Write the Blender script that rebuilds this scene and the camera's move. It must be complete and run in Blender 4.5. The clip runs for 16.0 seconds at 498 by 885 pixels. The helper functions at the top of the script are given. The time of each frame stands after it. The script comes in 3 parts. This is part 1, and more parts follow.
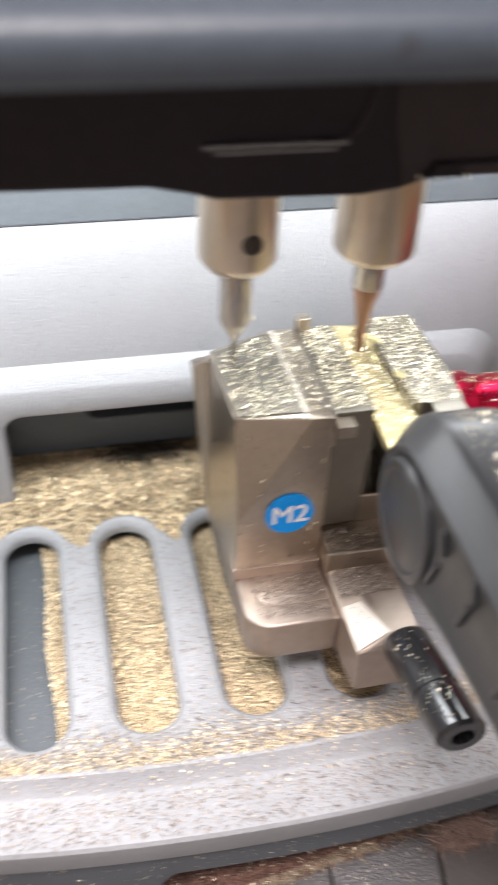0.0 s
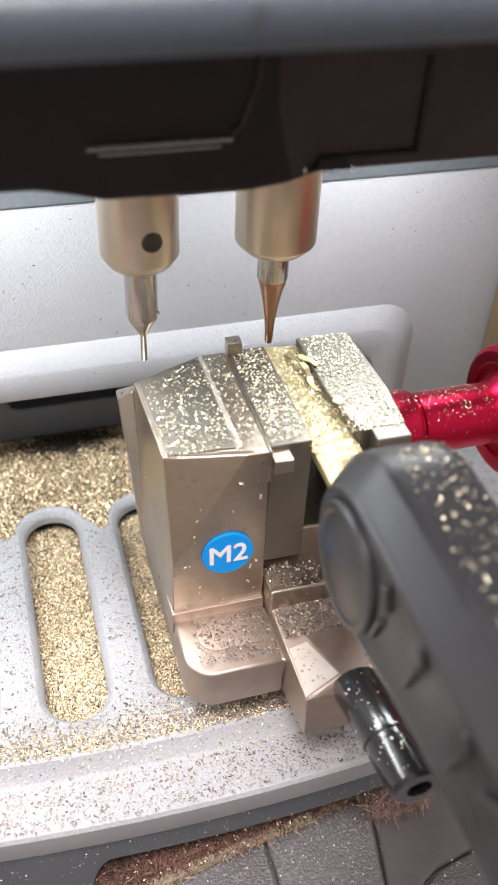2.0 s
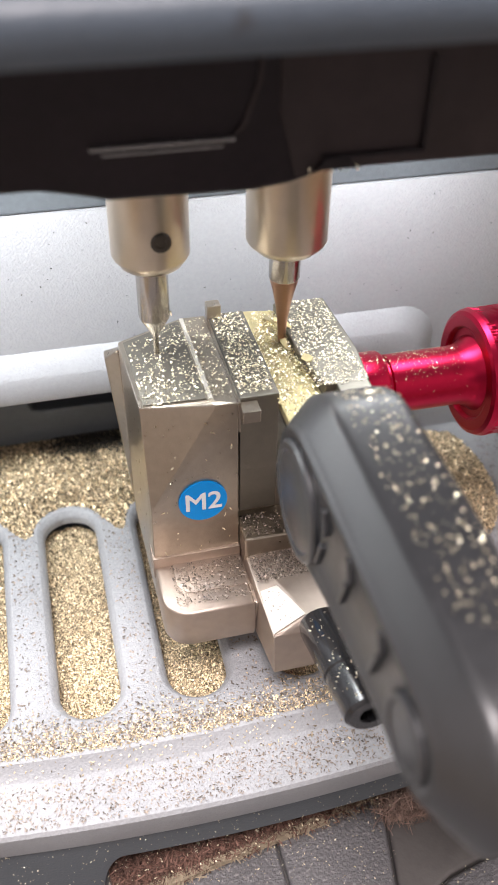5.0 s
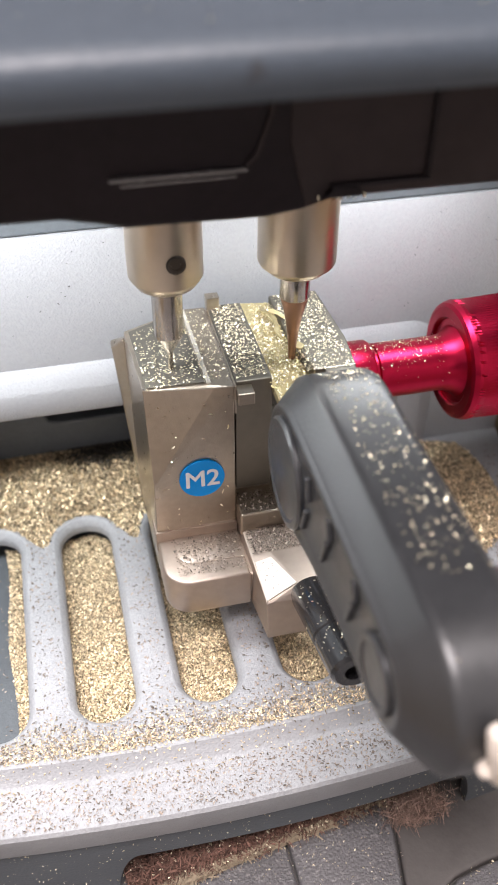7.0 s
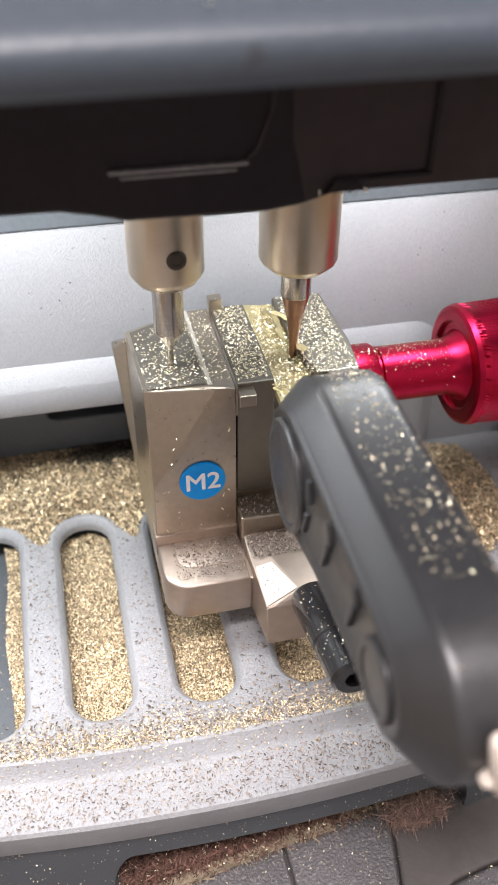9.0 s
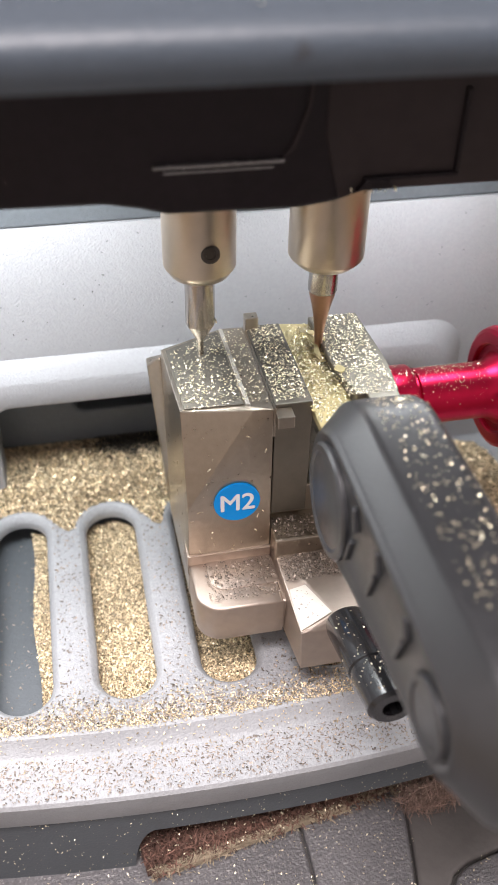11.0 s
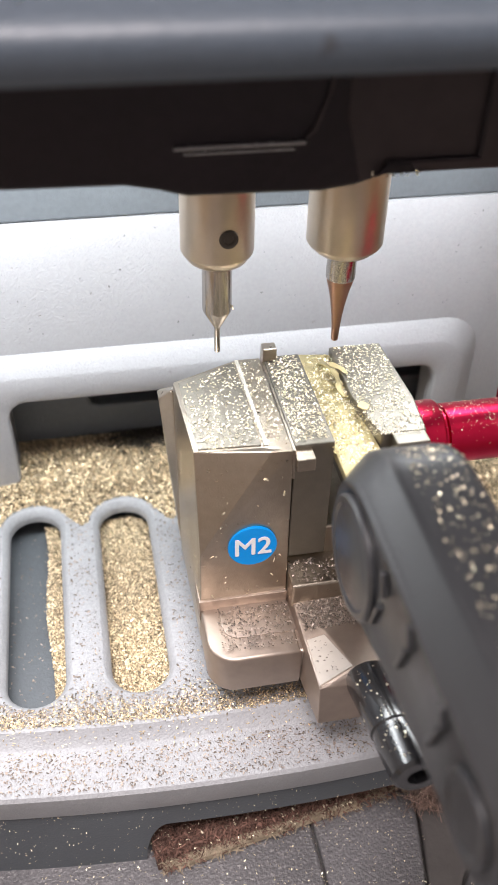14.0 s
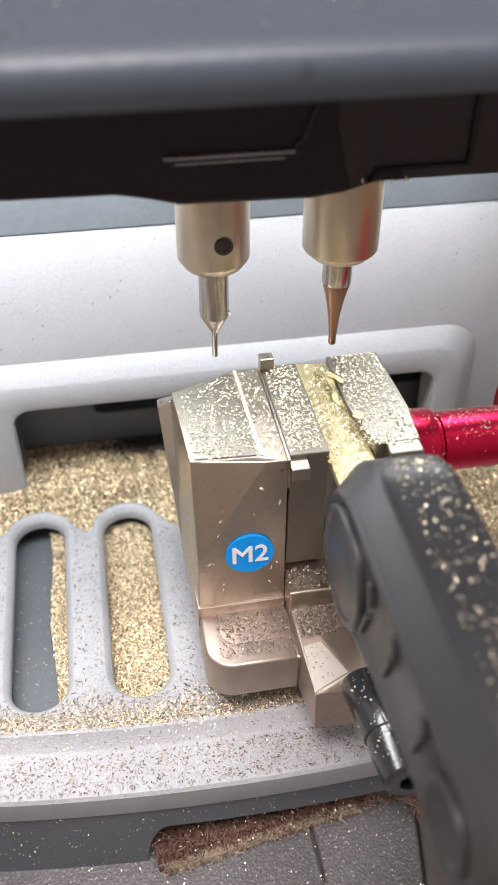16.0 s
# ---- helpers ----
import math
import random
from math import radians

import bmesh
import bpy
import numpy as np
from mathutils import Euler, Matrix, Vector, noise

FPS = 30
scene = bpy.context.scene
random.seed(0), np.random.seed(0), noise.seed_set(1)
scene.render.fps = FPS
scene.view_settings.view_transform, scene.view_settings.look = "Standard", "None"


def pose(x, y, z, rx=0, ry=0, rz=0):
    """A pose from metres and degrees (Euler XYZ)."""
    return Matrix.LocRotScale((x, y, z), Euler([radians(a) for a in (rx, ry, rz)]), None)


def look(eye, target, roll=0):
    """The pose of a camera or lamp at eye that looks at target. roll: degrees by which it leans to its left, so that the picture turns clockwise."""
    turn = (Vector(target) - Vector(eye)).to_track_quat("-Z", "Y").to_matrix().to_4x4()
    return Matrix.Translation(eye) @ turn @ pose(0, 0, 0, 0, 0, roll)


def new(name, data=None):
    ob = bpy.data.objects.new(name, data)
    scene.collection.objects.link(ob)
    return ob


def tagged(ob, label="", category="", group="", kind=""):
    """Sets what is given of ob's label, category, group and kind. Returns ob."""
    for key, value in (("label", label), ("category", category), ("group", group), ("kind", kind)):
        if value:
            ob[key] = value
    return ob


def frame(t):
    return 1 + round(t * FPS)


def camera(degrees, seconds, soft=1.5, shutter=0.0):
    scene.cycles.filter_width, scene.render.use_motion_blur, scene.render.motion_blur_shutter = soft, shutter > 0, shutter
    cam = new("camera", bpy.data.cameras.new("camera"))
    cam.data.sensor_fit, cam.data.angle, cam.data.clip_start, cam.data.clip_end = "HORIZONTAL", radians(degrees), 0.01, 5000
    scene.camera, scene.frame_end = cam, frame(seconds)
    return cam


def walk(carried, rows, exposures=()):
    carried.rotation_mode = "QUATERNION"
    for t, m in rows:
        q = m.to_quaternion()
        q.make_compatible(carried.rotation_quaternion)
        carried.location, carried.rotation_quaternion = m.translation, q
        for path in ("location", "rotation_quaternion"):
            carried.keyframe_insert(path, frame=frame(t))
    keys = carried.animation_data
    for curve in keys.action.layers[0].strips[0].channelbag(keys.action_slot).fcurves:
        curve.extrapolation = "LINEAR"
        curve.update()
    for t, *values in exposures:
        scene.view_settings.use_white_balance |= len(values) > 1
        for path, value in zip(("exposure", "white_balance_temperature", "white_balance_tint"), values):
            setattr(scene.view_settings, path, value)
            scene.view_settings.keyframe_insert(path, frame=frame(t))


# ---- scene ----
# All sizes below are in millimetres; MM turns them into metres.
MM = 0.001
cam = camera(31.42, 16.0, soft=1.25, shutter=0.5)
cam.data.dof.use_dof = True
cam.data.dof.focus_distance = 0.165
cam.data.dof.aperture_fstop = 27.0
# seconds, x, y, z, yaw, pitch, roll
ROWS = [
    (0, -7.65, -88.94, 142.28, -12.17, -39.70, -2.33),
    (0.1, -5.6, -89.10, 142.70, -14.30, -39.70, -2.45),
    (0.2, -5.2, -89.20, 142.80, -14.78, -39.68, -2.49),
    (0.5, -5.16, -89.25, 142.81, -15.09, -40.11, -2.49),
    (1, -2.70, -92.24, 143.11, -16.43, -39.99, -2.45),
    (1.5, -1.43, -92.74, 143.36, -16.43, -40.14, -2.28),
    (2, -0.67, -91.78, 141.89, -16.00, -40.29, -2.14),
    (2.5, 0.22, -91.96, 140.95, -15.61, -40.45, -1.87),
    (3, 0.18, -93.16, 142.10, -15.24, -40.57, -1.75),
    (3.5, 0.55, -92.72, 142.63, -14.97, -40.73, -1.69),
    (4, 1.87, -93.20, 142.01, -14.59, -40.52, -1.41),
    (6.5, 4.88, -93.95, 145.13, -13.36, -40.10, -0.22),
    (7, 3.03, -96.33, 146.92, -13.36, -39.95, -0.32),
    (7.5, 1.17, -98.82, 147.19, -13.41, -39.49, -0.40),
    (8, 1.71, -98.12, 146.23, -13.24, -39.43, -0.45),
    (8.5, 3.36, -96.73, 145.19, -13.10, -39.48, -0.52),
    (9, 3.72, -97.01, 144.90, -12.82, -39.45, -0.55),
    (9.5, 1.74, -99.12, 146.20, -12.65, -39.38, -0.67),
    (10, 0.55, -100.83, 145.12, -12.27, -38.96, -0.75),
    (12.5, -2.18, -103.92, 146.49, -11.35, -39.08, -1.18),
    (13, -1.17, -103.74, 146.67, -11.22, -39.15, -1.20),
    (13.5, -1.47, -103.34, 146.11, -11.15, -39.12, -1.19),
    (14, -2.38, -103.03, 145.01, -10.96, -39.05, -1.14),
    (14.5, -1.32, -102.90, 147.04, -10.66, -39.38, -0.92),
    (15, -0.83, -103.67, 146.71, -10.34, -39.13, -0.53),
    (15.5, 0.67, -103.71, 148.13, -10.18, -39.22, -0.35),
    (16, 1.07, -104.48, 148.03, -10.22, -39.11, -0.31),
]
walk(cam, [(t, pose(x * MM, y * MM, z * MM, 90 + pitch, roll, yaw)) for t, x, y, z, yaw, pitch, roll in ROWS],
     exposures=((0.0, 0.11), (2.0, 0.28), (4.0, 0.26), (6.5, 0.17), (9.0, 0.12), (10.0, 0.18), (12.5, 0.19), (14.0, 0.1), (16.0, 0.04)))
# seconds, clamp to the right, clamp backwards, spindle head up
SLIDES = [
    (0, 6.28, 14.35, -0.67),
    (0.5, 6.69, 2.24, -0.16),
    (1, 6.77, -0.14, -0.93),
    (1.5, 6.84, -0.18, -2.16),
    (2, 6.22, -0.01, -3.22),
    (2.5, 5.37, 2.33, -2.80),
    (3, 4.96, 4.95, -2.63),
    (3.5, 4.52, 7.74, -2.35),
    (4, 3.06, 9.56, -2.54),
    (6.5, 3.64, 21.53, -2.86),
    (7, 2.57, 23.63, -2.89),
    (7.5, 1.52, 25.15, -3.17),
    (8, 1.87, 24.16, -3.20),
    (8.5, 1.26, 24.02, -3.03),
    (9, 2.52, 22.14, -3.00),
    (9.5, 2.55, 19.61, -3.19),
    (10, 1.75, 16.98, -3.61),
    (12.5, 3.17, 5.26, -3.13),
    (13, 2.85, 2.89, -3.13),
    (13.5, 1.11, 0.91, -3.13),
    (14, -0.08, -0.38, -1.58),
    (14.5, -0.00, -0.00, 0.00),
    (15, -0.06, -0.42, -0.41),
    (15.5, 0.06, -0.30, -0.35),
    (16, 0.00, -0.42, -0.36),
]

# ---- light ----
world = bpy.data.worlds.new("room_world")
scene.world = world
world.use_nodes = True
world.node_tree.nodes["Background"].inputs[0].default_value = (0.9, 0.95, 1.0, 1)
world.node_tree.nodes["Background"].inputs[1].default_value = 0.35


def area_lamp(name, eye, target, sx, sy, watts, color):
    data = bpy.data.lights.new(name, "AREA")
    data.shape, data.size, data.size_y, data.energy, data.color = "RECTANGLE", sx, sy, watts, color
    ob = new(name, data)
    ob.matrix_world = look(eye, target)
    return ob


area_lamp("ceiling_lamp", (-0.18, -0.60, 1.9), (0.02, 0.0, 0.0), 1.2, 0.6, 57, (1.0, 0.915, 0.92))
area_lamp("work_lamp", (-0.005, 0.042, 0.0905), (-0.005, 0.056, 0.0), 0.185, 0.018, 0.25, (0.94, 0.97, 1.0))


# ---- materials ----
def material(name, color, rough=0.5, metal=0.0, vary=0.15, scale=300.0, bump=0.0, bump_scale=900.0, spots=None, coat=0.0,
             spec=0.5, random_tint=0.0, rough_vary=0.1, big=40.0):
    m = bpy.data.materials.new(name)
    m.use_nodes = True
    nt = m.node_tree
    n, link = nt.nodes, nt.links.new
    b = n["Principled BSDF"]
    b.inputs["Roughness"].default_value, b.inputs["Metallic"].default_value = rough, metal
    b.inputs["Coat Weight"].default_value = coat
    b.inputs["Specular IOR Level"].default_value = spec
    tc = n.new("ShaderNodeTexCoord")
    fine, wide = n.new("ShaderNodeTexNoise"), n.new("ShaderNodeTexNoise")
    fine.inputs["Scale"].default_value, fine.inputs["Detail"].default_value = scale, 5
    wide.inputs["Scale"].default_value, wide.inputs["Detail"].default_value = big, 3
    for t in (fine, wide):
        link(tc.outputs["Object"], t.inputs["Vector"])
    mixn = n.new("ShaderNodeMath")
    mixn.operation = "ADD"
    link(fine.outputs["Fac"], mixn.inputs[0])
    link(wide.outputs["Fac"], mixn.inputs[1])
    span = n.new("ShaderNodeMapRange")
    span.inputs["From Min"].default_value, span.inputs["From Max"].default_value = 0.6, 1.4
    span.inputs["To Min"].default_value, span.inputs["To Max"].default_value = 1 - vary, 1 + vary
    link(mixn.outputs[0], span.inputs["Value"])
    col = n.new("ShaderNodeVectorMath")
    col.operation = "SCALE"
    col.inputs[0].default_value = color
    link(span.outputs[0], col.inputs["Scale"])
    out = col.outputs[0]
    if random_tint:
        geo = n.new("ShaderNodeNewGeometry")
        r = n.new("ShaderNodeMapRange")
        r.inputs["To Min"].default_value, r.inputs["To Max"].default_value = 1 - random_tint, 1 + random_tint
        link(geo.outputs["Random Per Island"], r.inputs["Value"])
        s2 = n.new("ShaderNodeVectorMath")
        s2.operation = "SCALE"
        link(out, s2.inputs[0])
        link(r.outputs[0], s2.inputs["Scale"])
        out = s2.outputs[0]
    if spots:
        scolor, sscale, cover = spots
        v = n.new("ShaderNodeTexNoise")
        v.inputs["Scale"].default_value, v.inputs["Detail"].default_value = sscale, 2
        link(tc.outputs["Object"], v.inputs["Vector"])
        ramp = n.new("ShaderNodeMapRange")
        ramp.inputs["From Min"].default_value, ramp.inputs["From Max"].default_value = 1 - cover, 1 - cover + 0.04
        link(v.outputs["Fac"], ramp.inputs["Value"])
        mx = n.new("ShaderNodeMix")
        mx.data_type = "RGBA"
        link(ramp.outputs[0], mx.inputs["Factor"])
        link(out, mx.inputs["A"])
        mx.inputs["B"].default_value = (*scolor, 1)
        out = mx.outputs["Result"]
    link(out, b.inputs["Base Color"])
    rr = n.new("ShaderNodeMapRange")
    rr.inputs["To Min"].default_value, rr.inputs["To Max"].default_value = max(0.02, rough - rough_vary), min(1, rough + rough_vary)
    link(fine.outputs["Fac"], rr.inputs["Value"])
    link(rr.outputs[0], b.inputs["Roughness"])
    if bump:
        bn = n.new("ShaderNodeTexNoise")
        bn.inputs["Scale"].default_value, bn.inputs["Detail"].default_value = bump_scale, 3
        link(tc.outputs["Object"], bn.inputs["Vector"])
        bp = n.new("ShaderNodeBump")
        bp.inputs["Strength"].default_value, bp.inputs["Distance"].default_value = bump, 0.0004
        link(bn.outputs["Fac"], bp.inputs["Height"])
        link(bp.outputs[0], b.inputs["Normal"])
    return m


TRAY = material("grey_powder_coat", (0.335, 0.342, 0.356), 0.45, vary=0.2, scale=1700, bump=0.4, bump_scale=2800, rough_vary=0.15)
WALL = material("pale_grey_enamel", (0.34, 0.345, 0.36), 0.36, vary=0.08, scale=1300, bump=0.5, bump_scale=2200, spots=((0.28, 0.27, 0.27), 420, 0.26))
DARK = material("dark_grey_plastic", (0.085, 0.095, 0.105), 0.5, vary=0.15, scale=800, bump=0.25, bump_scale=1800)
BLACK = material("black_plastic", (0.0145, 0.0108, 0.013), 0.5, vary=0.25, scale=600, bump=0.15, bump_scale=1600, spec=0.18)
BROWN_BLACK = material("dusty_black_plastic", (0.034, 0.026, 0.027), 0.6, vary=0.3, scale=300, bump=0.1, spec=0.2)
LEVER = material("soft_black_plastic", (0.026, 0.027, 0.030), 0.38, spec=0.9, vary=0.12, scale=600, bump=0.1, bump_scale=1600)
GLOSS = material("glossy_black_steel", (0.02, 0.02, 0.022), 0.18, 0.0, vary=0.1, scale=600, coat=0.35, rough_vary=0.05)
HOOD = material("grey_satin_plastic", (0.058, 0.075, 0.098), 0.42, spec=0.6, vary=0.12, scale=900, bump=0.25, bump_scale=1500, spots=((0.04, 0.045, 0.055), 160, 0.3))
STEEL = material("nickel_plated_steel", (0.44, 0.385, 0.32), 0.3, 1.0, vary=0.1, scale=700, bump=0.1, bump_scale=3000, rough_vary=0.07)
GROUND = material("dull_ground_steel", (0.25, 0.232, 0.20), 0.44, 1.0, vary=0.12, scale=600, bump=0.1, bump_scale=3000)
FOOT = material("matt_brownish_steel", (0.45, 0.375, 0.32), 0.48, 1.0, vary=0.14, scale=500, bump=0.04, bump_scale=2500)
STEEL_PALE = material("bright_ground_steel", (0.66, 0.61, 0.55), 0.45, 0.7, vary=0.08, scale=500)
BRASS = material("brushed_brass", (0.51, 0.43, 0.34), 0.34, 1.0, vary=0.08, scale=400, rough_vary=0.06)
COPPER = material("copper_coated_carbide", (0.38, 0.225, 0.16), 0.34, 1.0, vary=0.04, scale=300)
CARBIDE = material("polished_carbide", (0.46, 0.42, 0.38), 0.22, 1.0, vary=0.08, scale=900)
RED = material("red_anodised_aluminium", (0.47, 0.013, 0.05), 0.34, 1.0, vary=0.1, scale=700, rough_vary=0.06)
KEY = material("yellow_brass_key", (0.58, 0.49, 0.27), 0.42, 0.7, vary=0.2, scale=900, random_tint=0.3)
# Wide random tint also stands in for shadows and glints among the chips.
CHIP = material("brass_swarf", (0.60, 0.48, 0.315), 0.38, 0.5, vary=0.2, scale=900, random_tint=0.9)
# Same brass, coloured darker so gaps between the chips read as shaded.
CHIP_BED = material("packed_brass_dust", (0.24, 0.185, 0.11), 0.6, 0.3, vary=0.45, scale=1600, bump=1.0, bump_scale=2200)
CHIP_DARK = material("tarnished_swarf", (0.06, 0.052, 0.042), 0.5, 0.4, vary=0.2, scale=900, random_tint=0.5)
CHIP_SILVER = material("pale_swarf", (0.86, 0.76, 0.56), 0.3, 0.7, vary=0.1, scale=900, random_tint=0.45)
BLUE = material("blue_sticker_film", (0.0, 0.30, 0.84), 0.4, vary=0.04, scale=900, spec=0.3)
SHINY = material("shiny_dark_trim", (0.16, 0.15, 0.15), 0.25, vary=0.1, scale=600)
STRAP = material("matt_brown_black_strap", (0.10, 0.091, 0.087), 0.7, vary=0.2, scale=400, bump=0.3)
CHIP_FINE = material("fine_grey_brown_swarf", (0.27, 0.222, 0.185), 0.45, 0.4, vary=0.2, scale=900, random_tint=0.6)
SOCKET = material("dark_steel_screw", (0.075, 0.066, 0.058), 0.36, 0.8, vary=0.1)
WHITE = material("white_print", (0.85, 0.86, 0.88), 0.45, vary=0.03, scale=900)
CREAM = material("cream_plastic", (0.80, 0.72, 0.64), 0.45, vary=0.06, scale=600)
# The paler spots paint glints on the embossed grain into the colour.
LEATHER = material("black_embossed_leather", (0.135, 0.131, 0.136), 0.36, vary=0.35, scale=1500, bump=1.0, bump_scale=1700, spots=((0.24, 0.23, 0.23), 1300, 0.38))
CARPET = material("brown_wool", (0.15, 0.08, 0.06), 0.9, vary=0.5, scale=900, random_tint=0.6)
TAN = material("tan_binding", (0.31, 0.25, 0.175), 0.9, vary=0.35, scale=1200, bump=0.8)
FLUFF = material("reddish_wool_fluff", (0.23, 0.155, 0.125), 0.9, vary=0.4, scale=900, random_tint=0.5)
OLIVE = material("olive_brown_rubber", (0.16, 0.115, 0.06), 0.55, vary=0.3, scale=200)
ROOM = material("matt_wall_paint", (0.62, 0.61, 0.60), 0.9, vary=0.05, scale=10, big=2)


# ---- mesh helpers ----
ORIGIN = {}


def thing(name, at, label, category, group="", kind=""):
    ob = new(name)
    ob.location = Vector(at) * MM
    ob.empty_display_size = 0.01
    ORIGIN[ob] = Vector(at)
    return tagged(ob, label, category, group, kind)


def part(name, bm, mat, parent=None, label="", smooth=False, kind=""):
    """A bmesh in millimetres of the place, as one mesh object under its thing."""
    me = bpy.data.meshes.new(name)
    at = ORIGIN[parent] if parent else Vector((0, 0, 0))
    bmesh.ops.recalc_face_normals(bm, faces=bm.faces)
    bmesh.ops.translate(bm, verts=bm.verts, vec=-at)
    bmesh.ops.scale(bm, verts=bm.verts, vec=(MM, MM, MM))
    bm.to_mesh(me)
    bm.free()
    for m in (mat if isinstance(mat, (list, tuple)) else (mat,)):
        me.materials.append(m)
    if smooth:
        me.shade_smooth()
        me.set_sharp_from_angle(angle=radians(35))
    ob = new(name, me)
    if parent:
        ob.parent = parent
        ORIGIN[ob] = at
    return tagged(ob, label, "", "", kind)


def bevelled(bm, width, segments=2, edges=None):
    bmesh.ops.bevel(bm, geom=edges or bm.edges[:], offset=width, segments=segments, affect="EDGES", profile=0.5, clamp_overlap=True)
    return bm


def box(x0, x1, y0, y1, z0, z1, bevel=0.3, segments=2):
    bm = bmesh.new()
    bmesh.ops.create_cube(bm, size=1)
    for v in bm.verts:
        v.co = ((x0 + x1) / 2 + v.co.x * (x1 - x0), (y0 + y1) / 2 + v.co.y * (y1 - y0), (z0 + z1) / 2 + v.co.z * (z1 - z0))
    return bevelled(bm, bevel, segments) if bevel else bm


def hull(points, bevel=0.3, segments=2):
    bm = bmesh.new()
    for p in points:
        bm.verts.new(p)
    bmesh.ops.convex_hull(bm, input=bm.verts[:])
    bmesh.ops.dissolve_limit(bm, angle_limit=radians(1.5), verts=bm.verts[:], edges=bm.edges[:])
    return bevelled(bm, bevel, segments) if bevel else bm


def extruded(outline, axis, a, b, bevel=0.0, segments=2):
    """A prism: a closed outline in the two other axes, from a to b along the axis."""
    bm = bmesh.new()

    def put(p, h):
        q = list(p)
        q.insert(axis, h)
        return bm.verts.new(q)
    lo, hi = [put(p, a) for p in outline], [put(p, b) for p in outline]
    caps = [bm.faces.new(lo), bm.faces.new(hi)]
    for i in range(len(outline)):
        j = (i + 1) % len(outline)
        bm.faces.new((lo[i], lo[j], hi[j], hi[i]))
    bmesh.ops.recalc_face_normals(bm, faces=bm.faces)
    if bevel:
        bevelled(bm, bevel, segments, [e for cap in caps for e in cap.edges])
    return bm


def turned(profile, centre, axis=2, segments=40):
    """A turned solid: (radius, height) pairs round an axis through the centre."""
    bm = bmesh.new()
    rings = []
    for r, h in profile:
        ring = []
        for k in range(segments if r > 1e-6 else 1):
            a = 2 * math.pi * k / segments
            p = [r * math.cos(a), r * math.sin(a)]
            p.insert(axis, h)
            q = [centre[0] + p[0], centre[1] + p[1], centre[2] + p[2]]
            ring.append(bm.verts.new(q))
        rings.append(ring)
    for r0, r1 in zip(rings, rings[1:]):
        for k in range(segments):
            l = (k + 1) % segments
            quad = [r0[k % len(r0)], r0[l % len(r0)], r1[l % len(r1)], r1[k % len(r1)]]
            quad = [q for i, q in enumerate(quad) if q not in quad[:i]]
            if len(quad) > 2:
                bm.faces.new(quad)
    for ring in (rings[0], rings[-1]):
        if len(ring) > 2:
            bm.faces.new(ring)
    return bm


def joined(*bms):
    out = bmesh.new()
    for b in bms:
        me = bpy.data.meshes.new("piece")
        b.to_mesh(me)
        b.free()
        out.from_mesh(me)
        bpy.data.meshes.remove(me)
    return out


def arc(cx, cy, r, a0, a1, n):
    return [(cx + r * math.cos(radians(a0 + (a1 - a0) * k / n)), cy + r * math.sin(radians(a0 + (a1 - a0) * k / n))) for k in range(n + 1)]


def stadium(cx, y0, y1, r, n=14):
    return arc(cx, y1 - r, r, 0, 180, n) + arc(cx, y0 + r, r, 180, 360, n)


def rounded_rect(x0, x1, z0, z1, r, n=7):
    return arc(x1 - r, z1 - r, r, 0, 90, n) + arc(x0 + r, z1 - r, r, 90, 180, n) + arc(x0 + r, z0 + r, r, 180, 270, n) + arc(x1 - r, z0 + r, r, 270, 360, n)


RNG = np.random.default_rng(7)


def flakes(name, spots, mat, parent=None, size=(0.5, 1.3), tilt=0.6, label="", category="", lift=0.12, group="", slim=(0.25, 0.6)):
    """Curled metal shavings: one bent sliver at each spot (x, y, z in millimetres)."""
    spots = np.asarray(spots, float)
    n = len(spots)
    at = np.array(ORIGIN[parent]) if parent else np.zeros(3)
    length, curl = RNG.uniform(*size, n), RNG.uniform(0.05, 0.5, n)
    width = length * RNG.uniform(*slim, n)
    yaw, tx, ty = RNG.uniform(0, 2 * np.pi, n), RNG.normal(0, tilt, n), RNG.normal(0, tilt, n)
    u = np.stack([np.cos(yaw), np.sin(yaw), np.sin(tx)], 1)
    u /= np.linalg.norm(u, axis=1)[:, None]
    w = np.stack([-np.sin(yaw), np.cos(yaw), np.sin(ty)], 1)
    w /= np.linalg.norm(w, axis=1)[:, None]
    up = np.cross(u, w)
    base = spots + np.array([0, 0, 1]) * (lift + 0.25 * length * np.abs(np.sin(tx)))[:, None]
    half, side, bow = u * (length / 2)[:, None], w * (width / 2)[:, None], up * (curl * length * 0.4)[:, None]
    rows = [base - half - side, base - half + side * 0.6, base + bow - side, base + bow + side, base + half - side * 0.5, base + half + side * 0.8]
    co = (np.stack(rows, 1).reshape(-1, 3) - at) * MM
    k = np.arange(n)[:, None] * 6
    faces = np.concatenate([k + np.array([[0, 2, 3, 1]]), k + np.array([[2, 4, 5, 3]])], 0)
    me = bpy.data.meshes.new(name)
    me.from_pydata(co.tolist(), [], faces.tolist())
    me.materials.append(mat)
    ob = new(name, me)
    if parent:
        ob.parent = parent
        return tagged(ob, label, "", "", "stuff")
    return tagged(ob, label, category, group, "stuff")


def in_stadium(x, y, cx, y0, y1, r):
    yy = np.clip(y, y0 + r, y1 - r)
    return (x - cx) ** 2 + (y - yy) ** 2 < r * r


